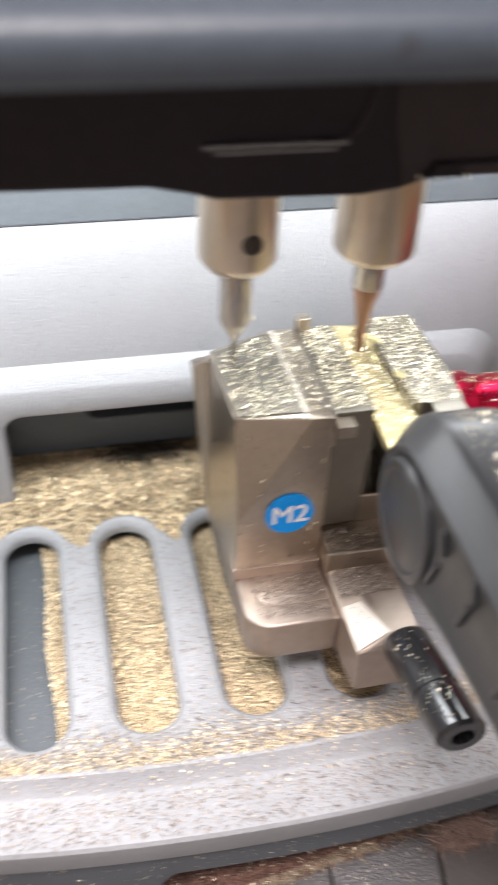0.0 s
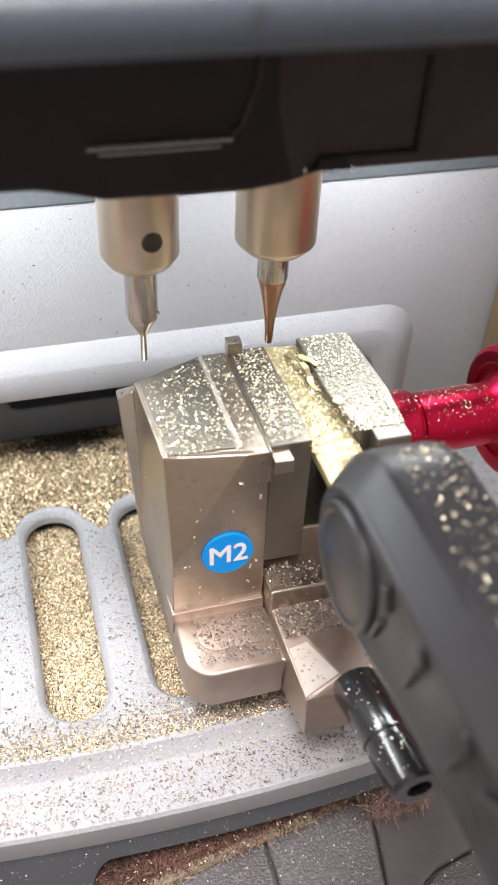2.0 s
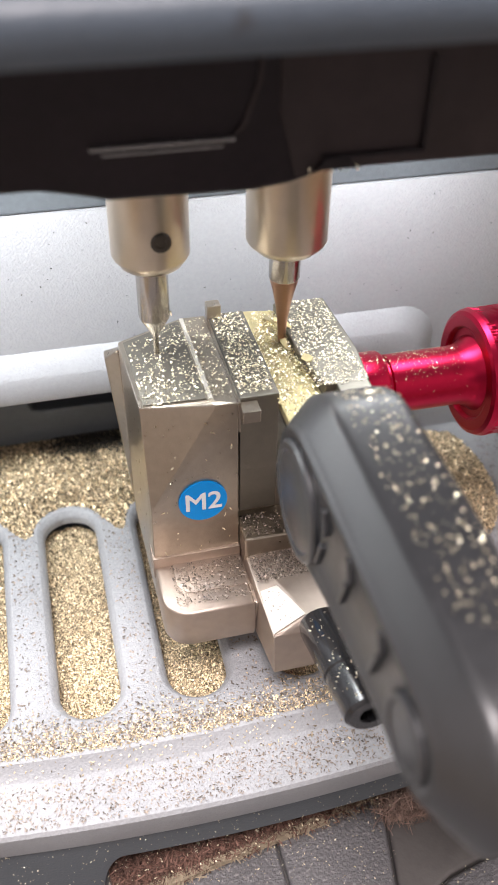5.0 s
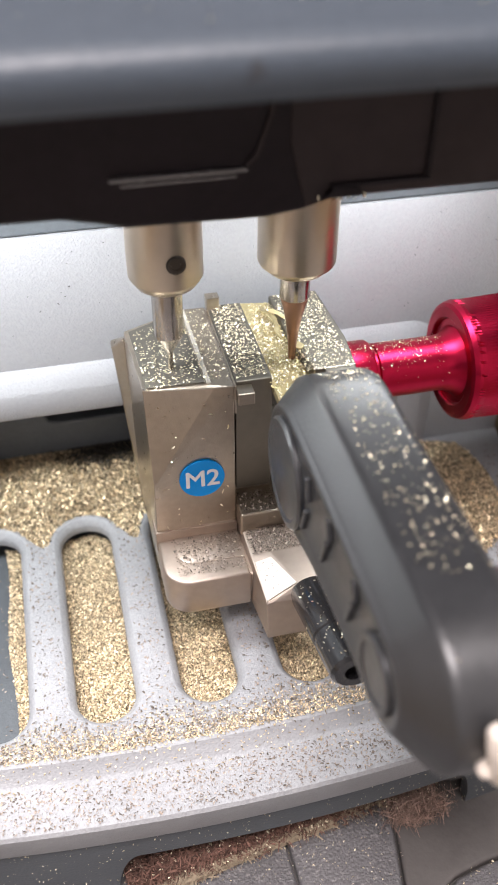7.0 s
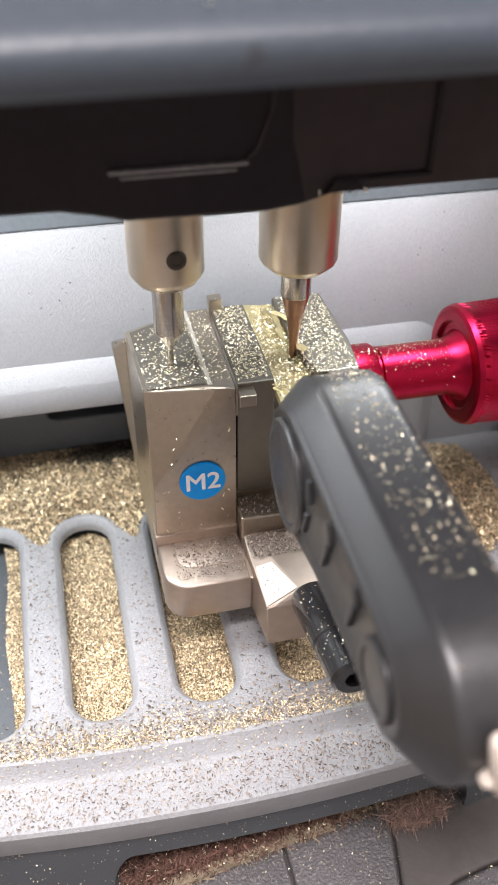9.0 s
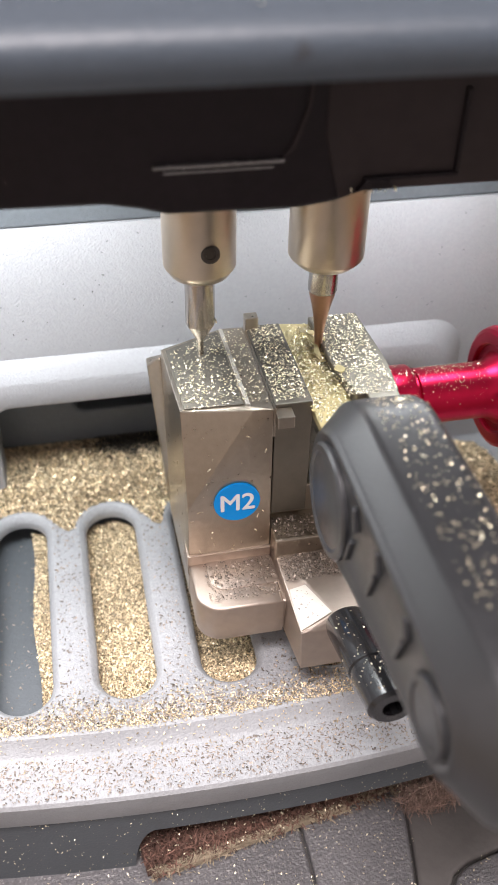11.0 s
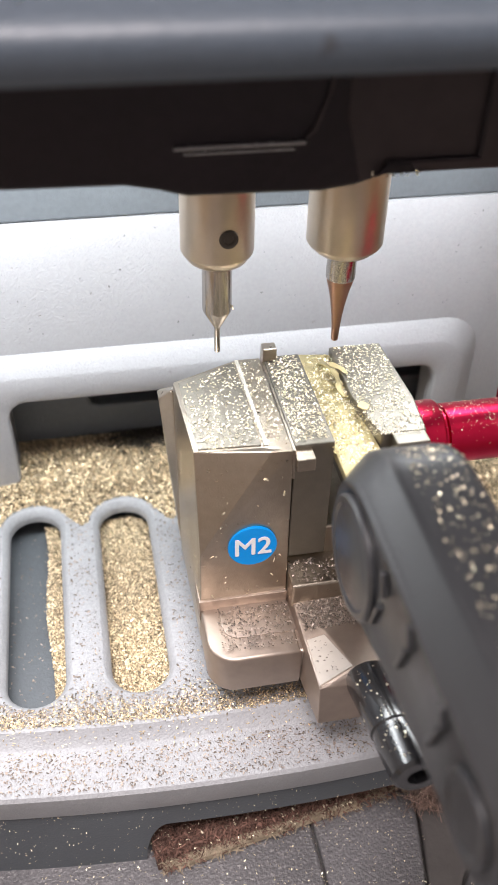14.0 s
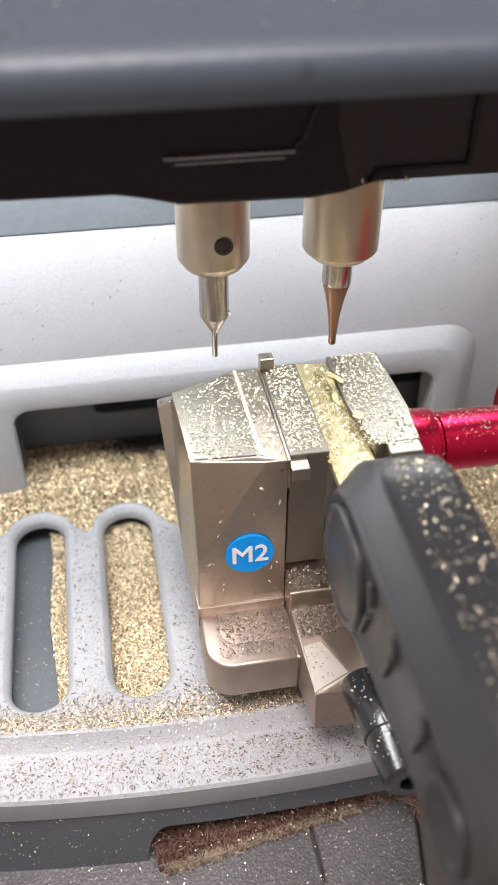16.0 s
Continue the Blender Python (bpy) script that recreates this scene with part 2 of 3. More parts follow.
# ---- room that closes the place ----
def room():
    for name, b in (("wall_north", (-1300, 1300, 1300, 1400, -800, 2000)), ("wall_south", (-1300, 1300, -1700, -1600, -800, 2000)),
                    ("wall_west", (-1400, -1300, -1700, 1400, -800, 2000)), ("wall_east", (1300, 1400, -1700, 1400, -800, 2000)),
                    ("ceiling", (-1400, 1400, -1700, 1400, 2000, 2100)), ("floor", (-1400, 1400, -1700, 1400, -900, -800))):
        tagged(part(name, box(*b, bevel=0), ROOM), "plain painted " + name.split("_")[0] + " of the workshop", name.split("_")[0], "", "structure")


room()

# ---- the machine: tray, wall, hood ----
machine = thing("key_cutting_machine", (25, 20, -34), "grey key cutting machine with a slotted chip tray", "machine")


def edge(x):
    return -18.7 + 0.0012 * (x - 25) ** 2


SLOTS = [-61.2, -40.8, -20.4, 0.0, 20.4, 40.8]
XS = np.linspace(-110, 135, 50)


def tray():
    bm = bmesh.new()
    edges = []

    def loop(pts, z):
        vs = [bm.verts.new((x, y, z)) for x, y in pts]
        es = [bm.edges.new((vs[i], vs[(i + 1) % len(vs)])) for i in range(len(vs))]
        return vs, es
    outer = [(x, edge(x) + 12.3) for x in XS] + [(135, 100), (-110, 100)]
    edges += loop(outer, 0)[1]
    for cx in SLOTS:
        rings = []
        for inset, z in ((0, 0), (0.35, -0.15), (1.3, -1.2), (1.6, -1.8), (1.6, -3.2), (0.6, -3.5)):
            vs, es = loop(stadium(cx, inset, 56.3 - inset, 7.3 - inset), z)
            rings.append(vs)
            if z == 0:
                edges += es
        for a, b in zip(rings, rings[1:]):
            for i in range(len(a)):
                j = (i + 1) % len(a)
                bm.faces.new((a[i], a[j], b[j], b[i]))
    bmesh.ops.triangle_fill(bm, use_beauty=True, edges=edges, normal=(0, 0, 1))
    part("tray_plate", bm, TRAY, machine, "light grey powder-coated slotted plate", smooth=True)
    floor_bm = box(-110, 135, -4, 100, -9.2, -7.4, 0)
    part("tray_floor", floor_bm, DARK, machine, "dark grey floor under the slots")
    # sloping front lip, bowed in plan
    bm = bmesh.new()
    rows = []
    profile = [(12.3, 0), (11.6, -0.15), (9.6, -2.6), (8.8, -3.0), (1.2, -3.1), (0.3, -3.3), (-0.2, -4.0), (0.75, -11.0), (1.0, -11.5), (1.5, -11.7)]
    for x in XS:
        rows.append([bm.verts.new((x, edge(x) + o, z)) for o, z in profile])
    for a, b in zip(rows, rows[1:]):
        for i in range(len(profile) - 1):
            bm.faces.new((a[i], b[i], b[i + 1], a[i + 1]))
    part("tray_lip", bm, TRAY, machine, "pale grey bowed front lip dusted with chips", smooth=True)
    # dark base panel with a hand-hold cut out of its lower edge
    bm = bmesh.new()
    prev = None
    for x in np.linspace(-110, 135, 491):
        s = min(max((x + 3.0) / 5.0, 0), 1) * min(max((71 - x) / 4.0, 0), 1)
        low = -35.7 + 16.3 * math.sqrt(max(0.0, 1 - (1 - s) ** 2))
        y = edge(x) + 1.7
        now = [bm.verts.new((x, y, -9.5)), bm.verts.new((x, y + 0.1, low)), bm.verts.new((x, y + 3.0, low)), bm.verts.new((x, y + 3.0, -9.5))]
        if prev:
            for i in range(4):
                j = (i + 1) % 4
                bm.faces.new((prev[i], prev[j], now[j], now[i]))
        prev = now
    part("base_panel", bm, DARK, machine, "dark grey plastic base panel with a cut-out", smooth=True)


tray()


def back_wall():
    # wall above the opening and the raised frame round it
    bm = bmesh.new()
    up = [(-23, 26 - 5)] + arc(-18, 21, 5, 180, 90, 7)[1:] + arc(73, 21, 5, 90, 0, 7) + [(78, 0), (135, 0), (135, 67.2), (-110, 67.2), (-110, 0), (-23, 0)]
    vs = [bm.verts.new((x, 65.6, z)) for x, z in up]
    vb = [bm.verts.new((x, 68.6, z)) for x, z in up]
    bmesh.ops.triangle_fill(bm, use_beauty=True, edges=[bm.edges.new((vs[i], vs[(i + 1) % len(vs)])) for i in range(len(vs))], normal=(0, -1, 0))
    for i in range(len(vs)):
        j = (i + 1) % len(vs)
        bm.faces.new((vs[i], vs[j], vb[j], vb[i]))
    part("back_wall", bm, WALL, machine, "pale grey enamelled wall flecked with chips")
    # raised frame
    bm = bmesh.new()
    loops = []
    for inset, y in ((0.0, 65.6), (0.5, 65.1), (4.0, 62.5), (4.7, 62.2), (10.0, 62.2), (10.7, 62.5), (11.0, 63.2), (11.0, 71.0)):
        x0, x1, z1, r = -34 + inset, 89 - inset * 0.98, 37.0 - inset, max(9 - inset * 0.4, 4)
        pts = [(x0, 0)] + arc(x0 + r, z1 - r, r, 180, 90, 8) + arc(x1 - r, z1 - r, r, 90, 0, 8) + [(x1, 0)]
        loops.append([bm.verts.new((x, y, z)) for x, z in pts])
    for a, b in zip(loops, loops[1:]):
        for i in range(len(a) - 1):
            bm.faces.new((a[i], a[i + 1], b[i + 1], b[i]))
    part("opening_frame", bm, WALL, machine, "raised pale grey frame round the dark opening", smooth=True)
    # dark cavity and the recessed plate in it
    part("cavity", joined(box(-60, 110, 104, 106, -2, 60, 0), box(-60, -58, 68.7, 104, -2, 60, 0), box(108, 110, 68.7, 104, -2, 60, 0), box(-60, 110, 68.7, 106, 44, 46, 0)), BROWN_BLACK, machine, "dark dusty cavity behind the opening")
    part("carriage_cover", joined(box(-60, 110, 84, 88, 0, 44, 1), extruded([(-60, 0), (100, 0), (100, 13.5), (-2.5, 13.5), (-4.4, 14.2), (-5.2, 16.0), (-5.2, 44), (-60, 44)], 1, 76, 84.2, 0.6)), DARK, machine, "dusty dark grey carriage cover")
    part("top_rail", joined(box(-110, 135, 66.0, 70, 67.4, 82, 0.5), box(-110, 135, 64, 69, 82.2, 130, 0)), DARK, machine, "dark blue-grey rail over the wall")
    part("side_wall", extruded([(108.6, 65.2), (107.4, 60), (108.6, 54), (113, 46), (122, 46), (122, 65.2)], 2, 0.3, 68, 1.0), OLIVE, machine, "olive brown rubber edge of the side wall", smooth=True)


back_wall()


def hood():
    profile = [(30, 121), (-6, 117.2), (-9.5, 116.8), (-11.6, 117.0), (-12.9, 117.4), (-13.5, 118.2), (-13.9, 120.6), (-13.6, 121.8), (-12.7, 122.8), (-10.8, 123.8), (10, 131), (40, 140), (80, 146), (80, 130), (40, 124)]
    bm = extruded([(y, z) for y, z in profile], 0, -110, 135)
    part("hood", bm, HOOD, machine, "grey satin plastic hood with a rounded edge", smooth=True)


hood()

# ---- the spindle head, which rises and sinks ----
spindle = thing("spindle_head", (32, 38, 53), "black spindle head with brass collets, probe and milling cutter", "spindle head")


def spindle_head():
    # housing with a rounded boss above the collets
    outline = [(-100, 96.2), (-20, 95.9), (4, 95.5), (9, 94.5), (13, 93.4), (33, 93.0), (38, 93.6), (43, 95.0), (130, 94.8), (130, 117), (-100, 117)]
    part("housing", extruded(outline, 1, 17.5, 58, 1.0, 3), BLACK, spindle, "matt black housing", smooth=True)
    rim = joined(box(11, 30, 16.4, 17.6, 100.6, 101.2, 0.25), box(12.5, 28.5, 16.7, 17.6, 99.8, 100.2, 0.2))
    part("panel_rim", rim, SHINY, spindle, "shiny lower rim of the recessed panel")
    side = [(30.0, 101.2), (31.6, 102.4), (33.6, 108), (34.4, 117), (33.9, 117), (33.0, 108), (31.0, 102.8), (29.8, 101.7)]
    part("panel_edge", extruded(side, 1, 16.9, 17.7, 0.15), BROWN_BLACK, spindle, "curved edge of the recessed panel")
    part("side_panel", extruded([(38.6, 94.4), (44, 95.6), (129, 95.4), (129, 116.6), (36, 116.6), (36, 104)], 1, 17.1, 18, 0.5), BROWN_BLACK, spindle, "dusty brown-black side panel", smooth=True)
    frame_lines = joined(box(42, 57, 16.3, 17.3, 97.0, 97.7, 0.25), box(56.2, 57, 16.3, 17.3, 97.7, 110, 0.25), extruded([(41, 95.8), (47, 95.8), (46, 97.2), (42.5, 97.6)], 1, 16.0, 17.3, 0.3))
    part("side_panel_rim", frame_lines, BLACK, spindle, "black rim of the side panel")

    def collet(name, x, r, hole):
        prof = [(2.4, 72.4), (4.9, 72.4), (5.3, 72.6), (r - 0.25, 74.0), (r, 74.5), (r, 99), (2.4, 99)]
        ob = part(name, turned(prof, (x, 38.7, 0), segments=56), BRASS, spindle, "brushed brass collet", smooth=True)
        if hole:
            ORIGIN[ob] = ORIGIN[spindle]
            part("grub_screw", turned([(0, -r - 0.06), (0.8, -r - 0.06), (0.85, -r - 0.22), (1.35, -r - 0.22), (1.5, -r - 0.08), (1.65, -r - 0.12), (1.8, -r + 0.8)], (x + 0.9, 38.7, 79.1), 1, 24), SOCKET, ob, "dark steel grub screw with a socket")
        return ob
    collet("probe_collet", 20.8, 6.55, True)
    collet("cutter_collet", 44.2, 7.0, False)
    part("probe", turned([(2.75, 74), (2.75, 62.3), (2.6, 61.8), (0.62, 58.3), (0.55, 58.0), (0.55, 52.9), (0.4, 52.75)], (20.7, 38.6, 0)), CARBIDE, spindle, "polished steel tracing probe", smooth=True)
    part("cutter_shank", turned([(2.75, 74), (2.75, 66.9), (2.65, 66.7), (1.5, 66.7)], (44.1, 38.8, 0)), CARBIDE, spindle, "polished cutter shank", smooth=True)
    part("cutter", turned([(2.6, 66.72), (2.55, 66.2), (1.95, 63.9), (1.45, 61.4), (1.05, 58.6), (0.82, 56.0), (0.72, 53.2), (0.6, 53.0)], (44.1, 38.8, 0)), COPPER, spindle, "copper-coated tapered milling cutter", smooth=True)


spindle_head()

# ---- the clamp, which slides over the tray ----
key = thing("key", (39, 16, 47.7), "yellow brass key blank half cut, held in the clamp", "key")
clamp = thing("key_clamp", (32, 14, 7.4), "nickel-plated key clamp with red knob, black lever and brass chips", "clamp")


def lettering(text, size, at, parent, mat, name, label):
    cu = bpy.data.curves.new(name, "FONT")
    cu.body, cu.size, cu.align_x, cu.align_y, cu.extrude, cu.offset = text, size, "CENTER", "CENTER", 0.04, 0.0
    tmp = new(name, cu)
    dg = bpy.context.evaluated_depsgraph_get()
    me = bpy.data.meshes.new_from_object(tmp.evaluated_get(dg))
    bpy.data.objects.remove(tmp)
    bm = bmesh.new()
    for dx, dy in ((-0.09, 0), (0.09, 0), (0, 0.08), (0, -0.08)):
        me.transform(Matrix.Translation((dx, dy, 0)))
        bm.from_mesh(me)
        me.transform(Matrix.Translation((-dx, -dy, 0.004)))
    bm.to_mesh(me)
    bm.free()
    me.transform(Matrix.Translation((Vector(at) - ORIGIN[parent]) * MM) @ pose(0, 0, 0, 87.6, 0, 0) @ Matrix.Scale(MM, 4))
    me.materials.append(mat)
    ob = new(name, me)
    ob.parent = parent
    ORIGIN[ob] = ORIGIN[parent]
    return tagged(ob, label)


def clamp_unit():
    # fixed jaw with its bevelled corner and sloping top
    jaw = hull([(11.9, 5.3, 8), (28.3, 5.3, 8), (28.3, 6.8, 51.5), (24.6, 6.9, 51.6), (12.2, 5.6, 30.6), (12.0, 10.0, 50.7), (23.9, 8.0, 51.9), (28.3, 34.8, 51.6), (23.6, 34.4, 51.9),
                (11.1, 30.4, 50.9), (11.5, 30.4, 8), (28.3, 34.8, 8), (22, 34.6, 8)], 0.16)
    j = part("fixed_jaw", jaw, STEEL, clamp, "nickel-plated fixed jaw with a bevelled corner")
    part("back_block", joined(hull([(8.5, 33.2, 45.5), (11.0, 31.0, 48.8), (28, 35.0, 48.8), (28, 36.2, 48.8), (8.6, 36.2, 45.5), (11.6, 36.2, 8), (11.7, 30.9, 8), (28, 36.2, 8), (28, 35, 8)], 0.3), box(13, 50, 36.0, 46, 9, 23.5, 0.4)), STEEL, clamp, "steel block and arm behind the jaw")
    part("jaw_top", hull([(12.8, 10.4, 50.7), (23.2, 8.6, 51.8), (22.9, 33.4, 51.8), (12.0, 29.8, 50.8), (12.8, 10.4, 51.0), (23.2, 8.6, 52.03), (22.9, 33.4, 52.03), (12.0, 29.8, 51.05)], 0), GROUND, clamp, "dull ground top facet")
    part("jaw_ridge", hull([(23.5, 8.2, 51.7), (24.5, 8.2, 51.7), (23.2, 34.2, 51.7), (24.1, 34.2, 51.7), (23.7, 8.4, 52.12), (24.3, 8.4, 52.12), (23.3, 34.0, 52.12), (23.9, 34.0, 52.12)], 0), STEEL_PALE, clamp, "bright ridge along the jaw")
    sticker = part("round_sticker", turned([(0, -0.35), (4.35, -0.35), (4.45, -0.28), (4.45, 0.2), (0, 0.2)], (0, 0, 0), 1, 48), BLUE, clamp, "round blue sticker", smooth=True)
    sticker.location = (Vector((21.6, 5.75, 31.4)) - ORIGIN[clamp]) * MM
    for v in sticker.data.vertices:
        v.co += ORIGIN[clamp] * MM
    sticker.rotation_euler = (radians(-2.0), 0, 0)
    lettering("M2", 5.5, (21.6, 5.26, 31.4), clamp, WHITE, "sticker_lettering", "white lettering on the sticker")
    # middle jaw, spacer bar with clip ends, key and moving jaw
    part("middle_jaw", box(28.9, 35.9, 8.0, 35.2, 25.0, 51.5, 0.25), GROUND, clamp, "narrow ground middle jaw")
    part("spacer_bar", joined(box(28.6, 31.3, 33.6, 36.0, 44, 54.1, 0.2), box(28.4, 28.85, 7.0, 33.6, 45, 51.4, 0.05), box(28.7, 31.9, 5.0, 8.2, 48.2, 50.7, 0.2)), STEEL, clamp, "bright steel spacer bar with raised ends")
    part("key_blank", hull([(36.2, -2.0, 47.5), (35.3, 36.0, 48.4), (42.1, 36.0, 48.4), (44.7, -2.0, 47.5), (36.2, -2.0, 49.0), (35.3, 36.0, 50.9), (42.1, 36.0, 50.2), (44.7, -2.0, 48.8)], 0.25), KEY, key, "yellow brass key blank under the cutter")
    path = [(40.1 + 0.115 * (33 - y) + 0.45 * math.sin(y * 0.75), y, 51.15 + 0.3 * math.sin(y * 0.5) + 0.2 * math.sin(y * 1.1)) for y in np.linspace(33.5, 21, 30)]
    half = [0.3 + 0.25 * math.sin(k * 0.35) ** 2 for k in range(30)]
    bm = bmesh.new()
    rings = [[bm.verts.new((x - w, y, z)), bm.verts.new((x + w, y, z + 0.15)), bm.verts.new((x + w, y, z + 0.33)), bm.verts.new((x - w, y, z + 0.2))] for (x, y, z), w in zip(path, half)]
    for a, b in zip(rings, rings[1:]):
        for q in range(4):
            bm.faces.new((a[q], a[(q + 1) % 4], b[(q + 1) % 4], b[q]))
    bm.faces.new(rings[0])
    bm.faces.new(rings[-1])
    part("curled_chip", bm, KEY, key, "wavy yellow brass curl", smooth=True)
    right = hull([(x, y, z) for x, y in ((42.2, 36.2), (52.4, 36.2), (53.1, 18), (52.2, 8.4), (44.2, 8.4), (42.2, 20)) for z in (30, 51.7)], 0.3)
    right = joined(right, box(46.0, 52.0, 5.4, 8.8, 30, 51.6, 0.3))
    part("moving_jaw", right, GROUND, clamp, "nickel-plated moving jaw")
    part("lower_block", joined(box(28.4, 53, 1.6, 35, 18, 23.6, 0.4), box(11.9, 53, 9.2, 40.5, 8.5, 30.4, 0.4)), STEEL, clamp, "stepped steel lower block")
    part("jaw_base", box(11.75, 28.35, 4.9, 14, 14, 18.9, 0.06), FOOT, clamp, "brownish steel base under the jaw")
    # left foot with rounded corner, right foot with a bright bevelled facet
    foot = [(28.3, 6), (28.3, -7.3)] + arc(17.0, -2.3, 5.0, 270, 180, 10) + [(12.0, 6)]
    part("left_foot", joined(extruded(foot, 2, 7.5, 16.55, 0.6, 3), extruded([(28.2, 6.5), (28.2, -2.6)] + arc(18.2, 0.4, 3.0, 270, 180, 8) + [(15.2, 6.5)], 2, 15.9, 16.8, 0.2, 2)), FOOT, clamp, "rounded steel foot", smooth=True)
    A, B, C, D = (29.2, -6.4, 18.5), (32.6, -6.2, 19.25), (36.0, -14.2, 19.25), (29.3, -16.3, 17.6)
    part("right_foot", hull([(28.3, 6, 7.6), (41, 6, 7.6), (41, 6, 19.2), (28.6, 6, 19.2), A, B, C, D, (41, -14.4, 19.2), (29.6, -16.6, 7.5), (41, -16.6, 7.5), (41, -16.4, 17.0), (28.4, -4, 7.6)], 0.2), FOOT, clamp, "steel foot with a bright bevelled corner")
    part("foot_web", hull([(26, 5, 8), (26, -5.5, 8), (30, -7.5, 8), (30, 5, 8), (26, 5, 16.2), (26, -5.5, 16.2), (30, -7.5, 15.6), (30, 5, 16.2)], 0.4), FOOT, clamp)
    n = (Vector(B) - Vector(A)).cross(Vector(D) - Vector(A)).normalized()
    n = n if n.z > 0 else -n
    mid = (Vector(A) + Vector(B) + Vector(C) + Vector(D)) / 4
    quad = [mid + (Vector(p) - mid) * 0.93 for p in (A, B, C, D)]
    part("bright_facet", hull([p + n * h for p in quad for h in (-0.3, 0.22)], 0.05, 1), STEEL_PALE, clamp, "bright ground facet")
    rod = turned([(4.1, 0), (4.3, -0.5), (4.3, -12.0), (4.0, -12.3), (4.0, -13.4), (4.3, -13.7), (4.3, -20.6), (3.7, -21.3), (2.0, -21.3), (2.0, -18.5), (0, -18.5)], (38.3, -15.0, 17.4), 1, 40)
    for v in rod.verts:
        reach = -15.0 - v.co.y
        v.co.x, v.co.z = v.co.x + 0.07 * reach, v.co.z + 0.13 * reach
    part("pivot_rod", rod, GLOSS, clamp, "glossy black pivot rod with a socket end", smooth=True)
    spots = [Vector(A).lerp(Vector(B), u).lerp(Vector(D).lerp(Vector(C), u), v) + n * 0.2 for u, v in RNG.uniform(0.12, 0.88, (26, 2))]
    flakes("facet_swarf", [tuple(p) for p in spots], CHIP_FINE, clamp, (0.2, 0.5), 0.3, "fine chips on the bright facet", lift=0.05)
    # red knob with a knurled rim
    part("knob_stem", turned([(6.4, 52.2), (6.8, 52.6), (6.8, 59.0), (6.4, 59.6), (5.4, 59.8), (5.4, 60.4), (5.8, 60.7), (5.8, 74.2), (6.0, 75.8), (6.7, 77.2), (7.6, 78.3)], (0, 20.0, 40.6), 0, 56), RED, clamp, "red anodised knob stem", smooth=True)
    prof = [(5.5, 78.2), (8.9, 78.2), (9.1, 77.5), (9.4, 77.3), (11.4, 77.3), (12.2, 77.7), (12.6, 78.6), (12.7, 79.2), (12.55, 80.2), (12.9, 92.5), (12.2, 93.5), (4, 93.5)]
    knob = turned(prof, (0, 20.0, 40.6), 0, 240)
    for v in knob.verts:
        dy, dz = v.co.y - 20.0, v.co.z - 40.6
        if math.hypot(dy, dz) > 12.7 and round(math.atan2(dz, dy) / (2 * math.pi) * 240) % 2:
            v.co.y, v.co.z = 20.0 + dy * 0.972, 40.6 + dz * 0.972
    part("knurled_knob", knob, RED, clamp, "red anodised knob with a knurled rim")
    # black lever: a thick link with a sloping shoulder round its raised face
    def link(hub, tip, waist):
        (hy, hz, hr), (ty, tz, tr) = hub, tip
        first, last = arc(hy, hz, hr, 90, -70, 20), arc(ty, tz, tr, -95, -270, 18)
        back = [(ty + (hy - ty) * k / 6, tz + tr + (hz + hr - tz - tr) * k / 6) for k in range(1, 6)]
        return first + list(waist) + last + back
    full = link((-20.0, 53.2, 15.1), (-63.0, 56.8, 11.6), ((-27.5, 41.2), (-36, 43.0), (-45, 44.2), (-54, 44.9)))
    face = link((-19.4, 52.4, 10.9), (-61.0, 56.2, 6.6), ((-26.5, 45.2), (-35, 47.4), (-44, 48.5), (-53, 49.4)))

    def between(k):
        return [(f[0] + (g[0] - f[0]) * k, f[1] + (g[1] - f[1]) * k) for f, g in zip(face, full)]
    bm = bmesh.new()
    loops = []
    for k, x in ((-0.25, 31.35), (-0.12, 31.05), (0.0, 31.05), (0.10, 31.25), (0.16, 31.7), (0.22, 31.85), (0.26, 32.0), (0.58, 33.45), (0.87, 34.76), (0.91, 34.95), (0.965, 35.3), (0.99, 35.7), (1.0, 36.2), (1.0, 36.6), (1.0, 44.0), (1.0, 44.4), (0.96, 45.4), (0.85, 46.2), (0.6, 46.6)):
        loops.append([bm.verts.new((x, y, z)) for y, z in between(k)])
    for a, b in zip(loops, loops[1:]):
        for i in range(len(a)):
            j = (i + 1) % len(a)
            bm.faces.new((a[i], a[j], b[j], b[i]))
    for ring in (loops[0], loops[-1]):
        bm.faces.new(ring)
    arm = part("lever", bm, LEVER, clamp, "matt black lever sprinkled with chips", smooth=True)
    part("lever_cap", turned([(9.3, 31.6), (9.3, 30.7), (8.9, 30.3), (8.0, 30.2), (7.5, 30.5), (7.0, 30.3), (0, 30.1)], (0, -19.2, 52.6), 0, 48), LEVER, arm, "round cap on the lever hub", smooth=True)
    part("end_cap", turned([(5.3, 31.6), (5.3, 30.7), (4.9, 30.4), (4.2, 30.4), (3.8, 30.7), (0, 30.5)], (0, -60.6, 56.0), 0, 40), LEVER, arm, "round cap at the lever's end", smooth=True)
    # pairs of raised strokes pressed into the face
    for y, z, long in ((-30.0, 50.2, 5.0), (-31.0, 58.0, 3.4), (-39.6, 53.0, 5.2), (-40.6, 59.4, 3.0), (-50.8, 53.4, 5.2), (-51.6, 59.6, 2.6)):
        lean = 1.5 if long > 4 else -1.2
        foot, head = (y + lean / 2, z), (y - lean / 2, z + long)
        ends = [(foot[0] - 0.45, foot[1]), (foot[0] + 0.45, foot[1]), (head[0] + 0.45, head[1]), (head[0] - 0.45, head[1])]
        part("raised_mark", hull([(x, p, q) for p, q in ends for x in (31.6, 30.5)], 0.2, 2), LEVER, arm)
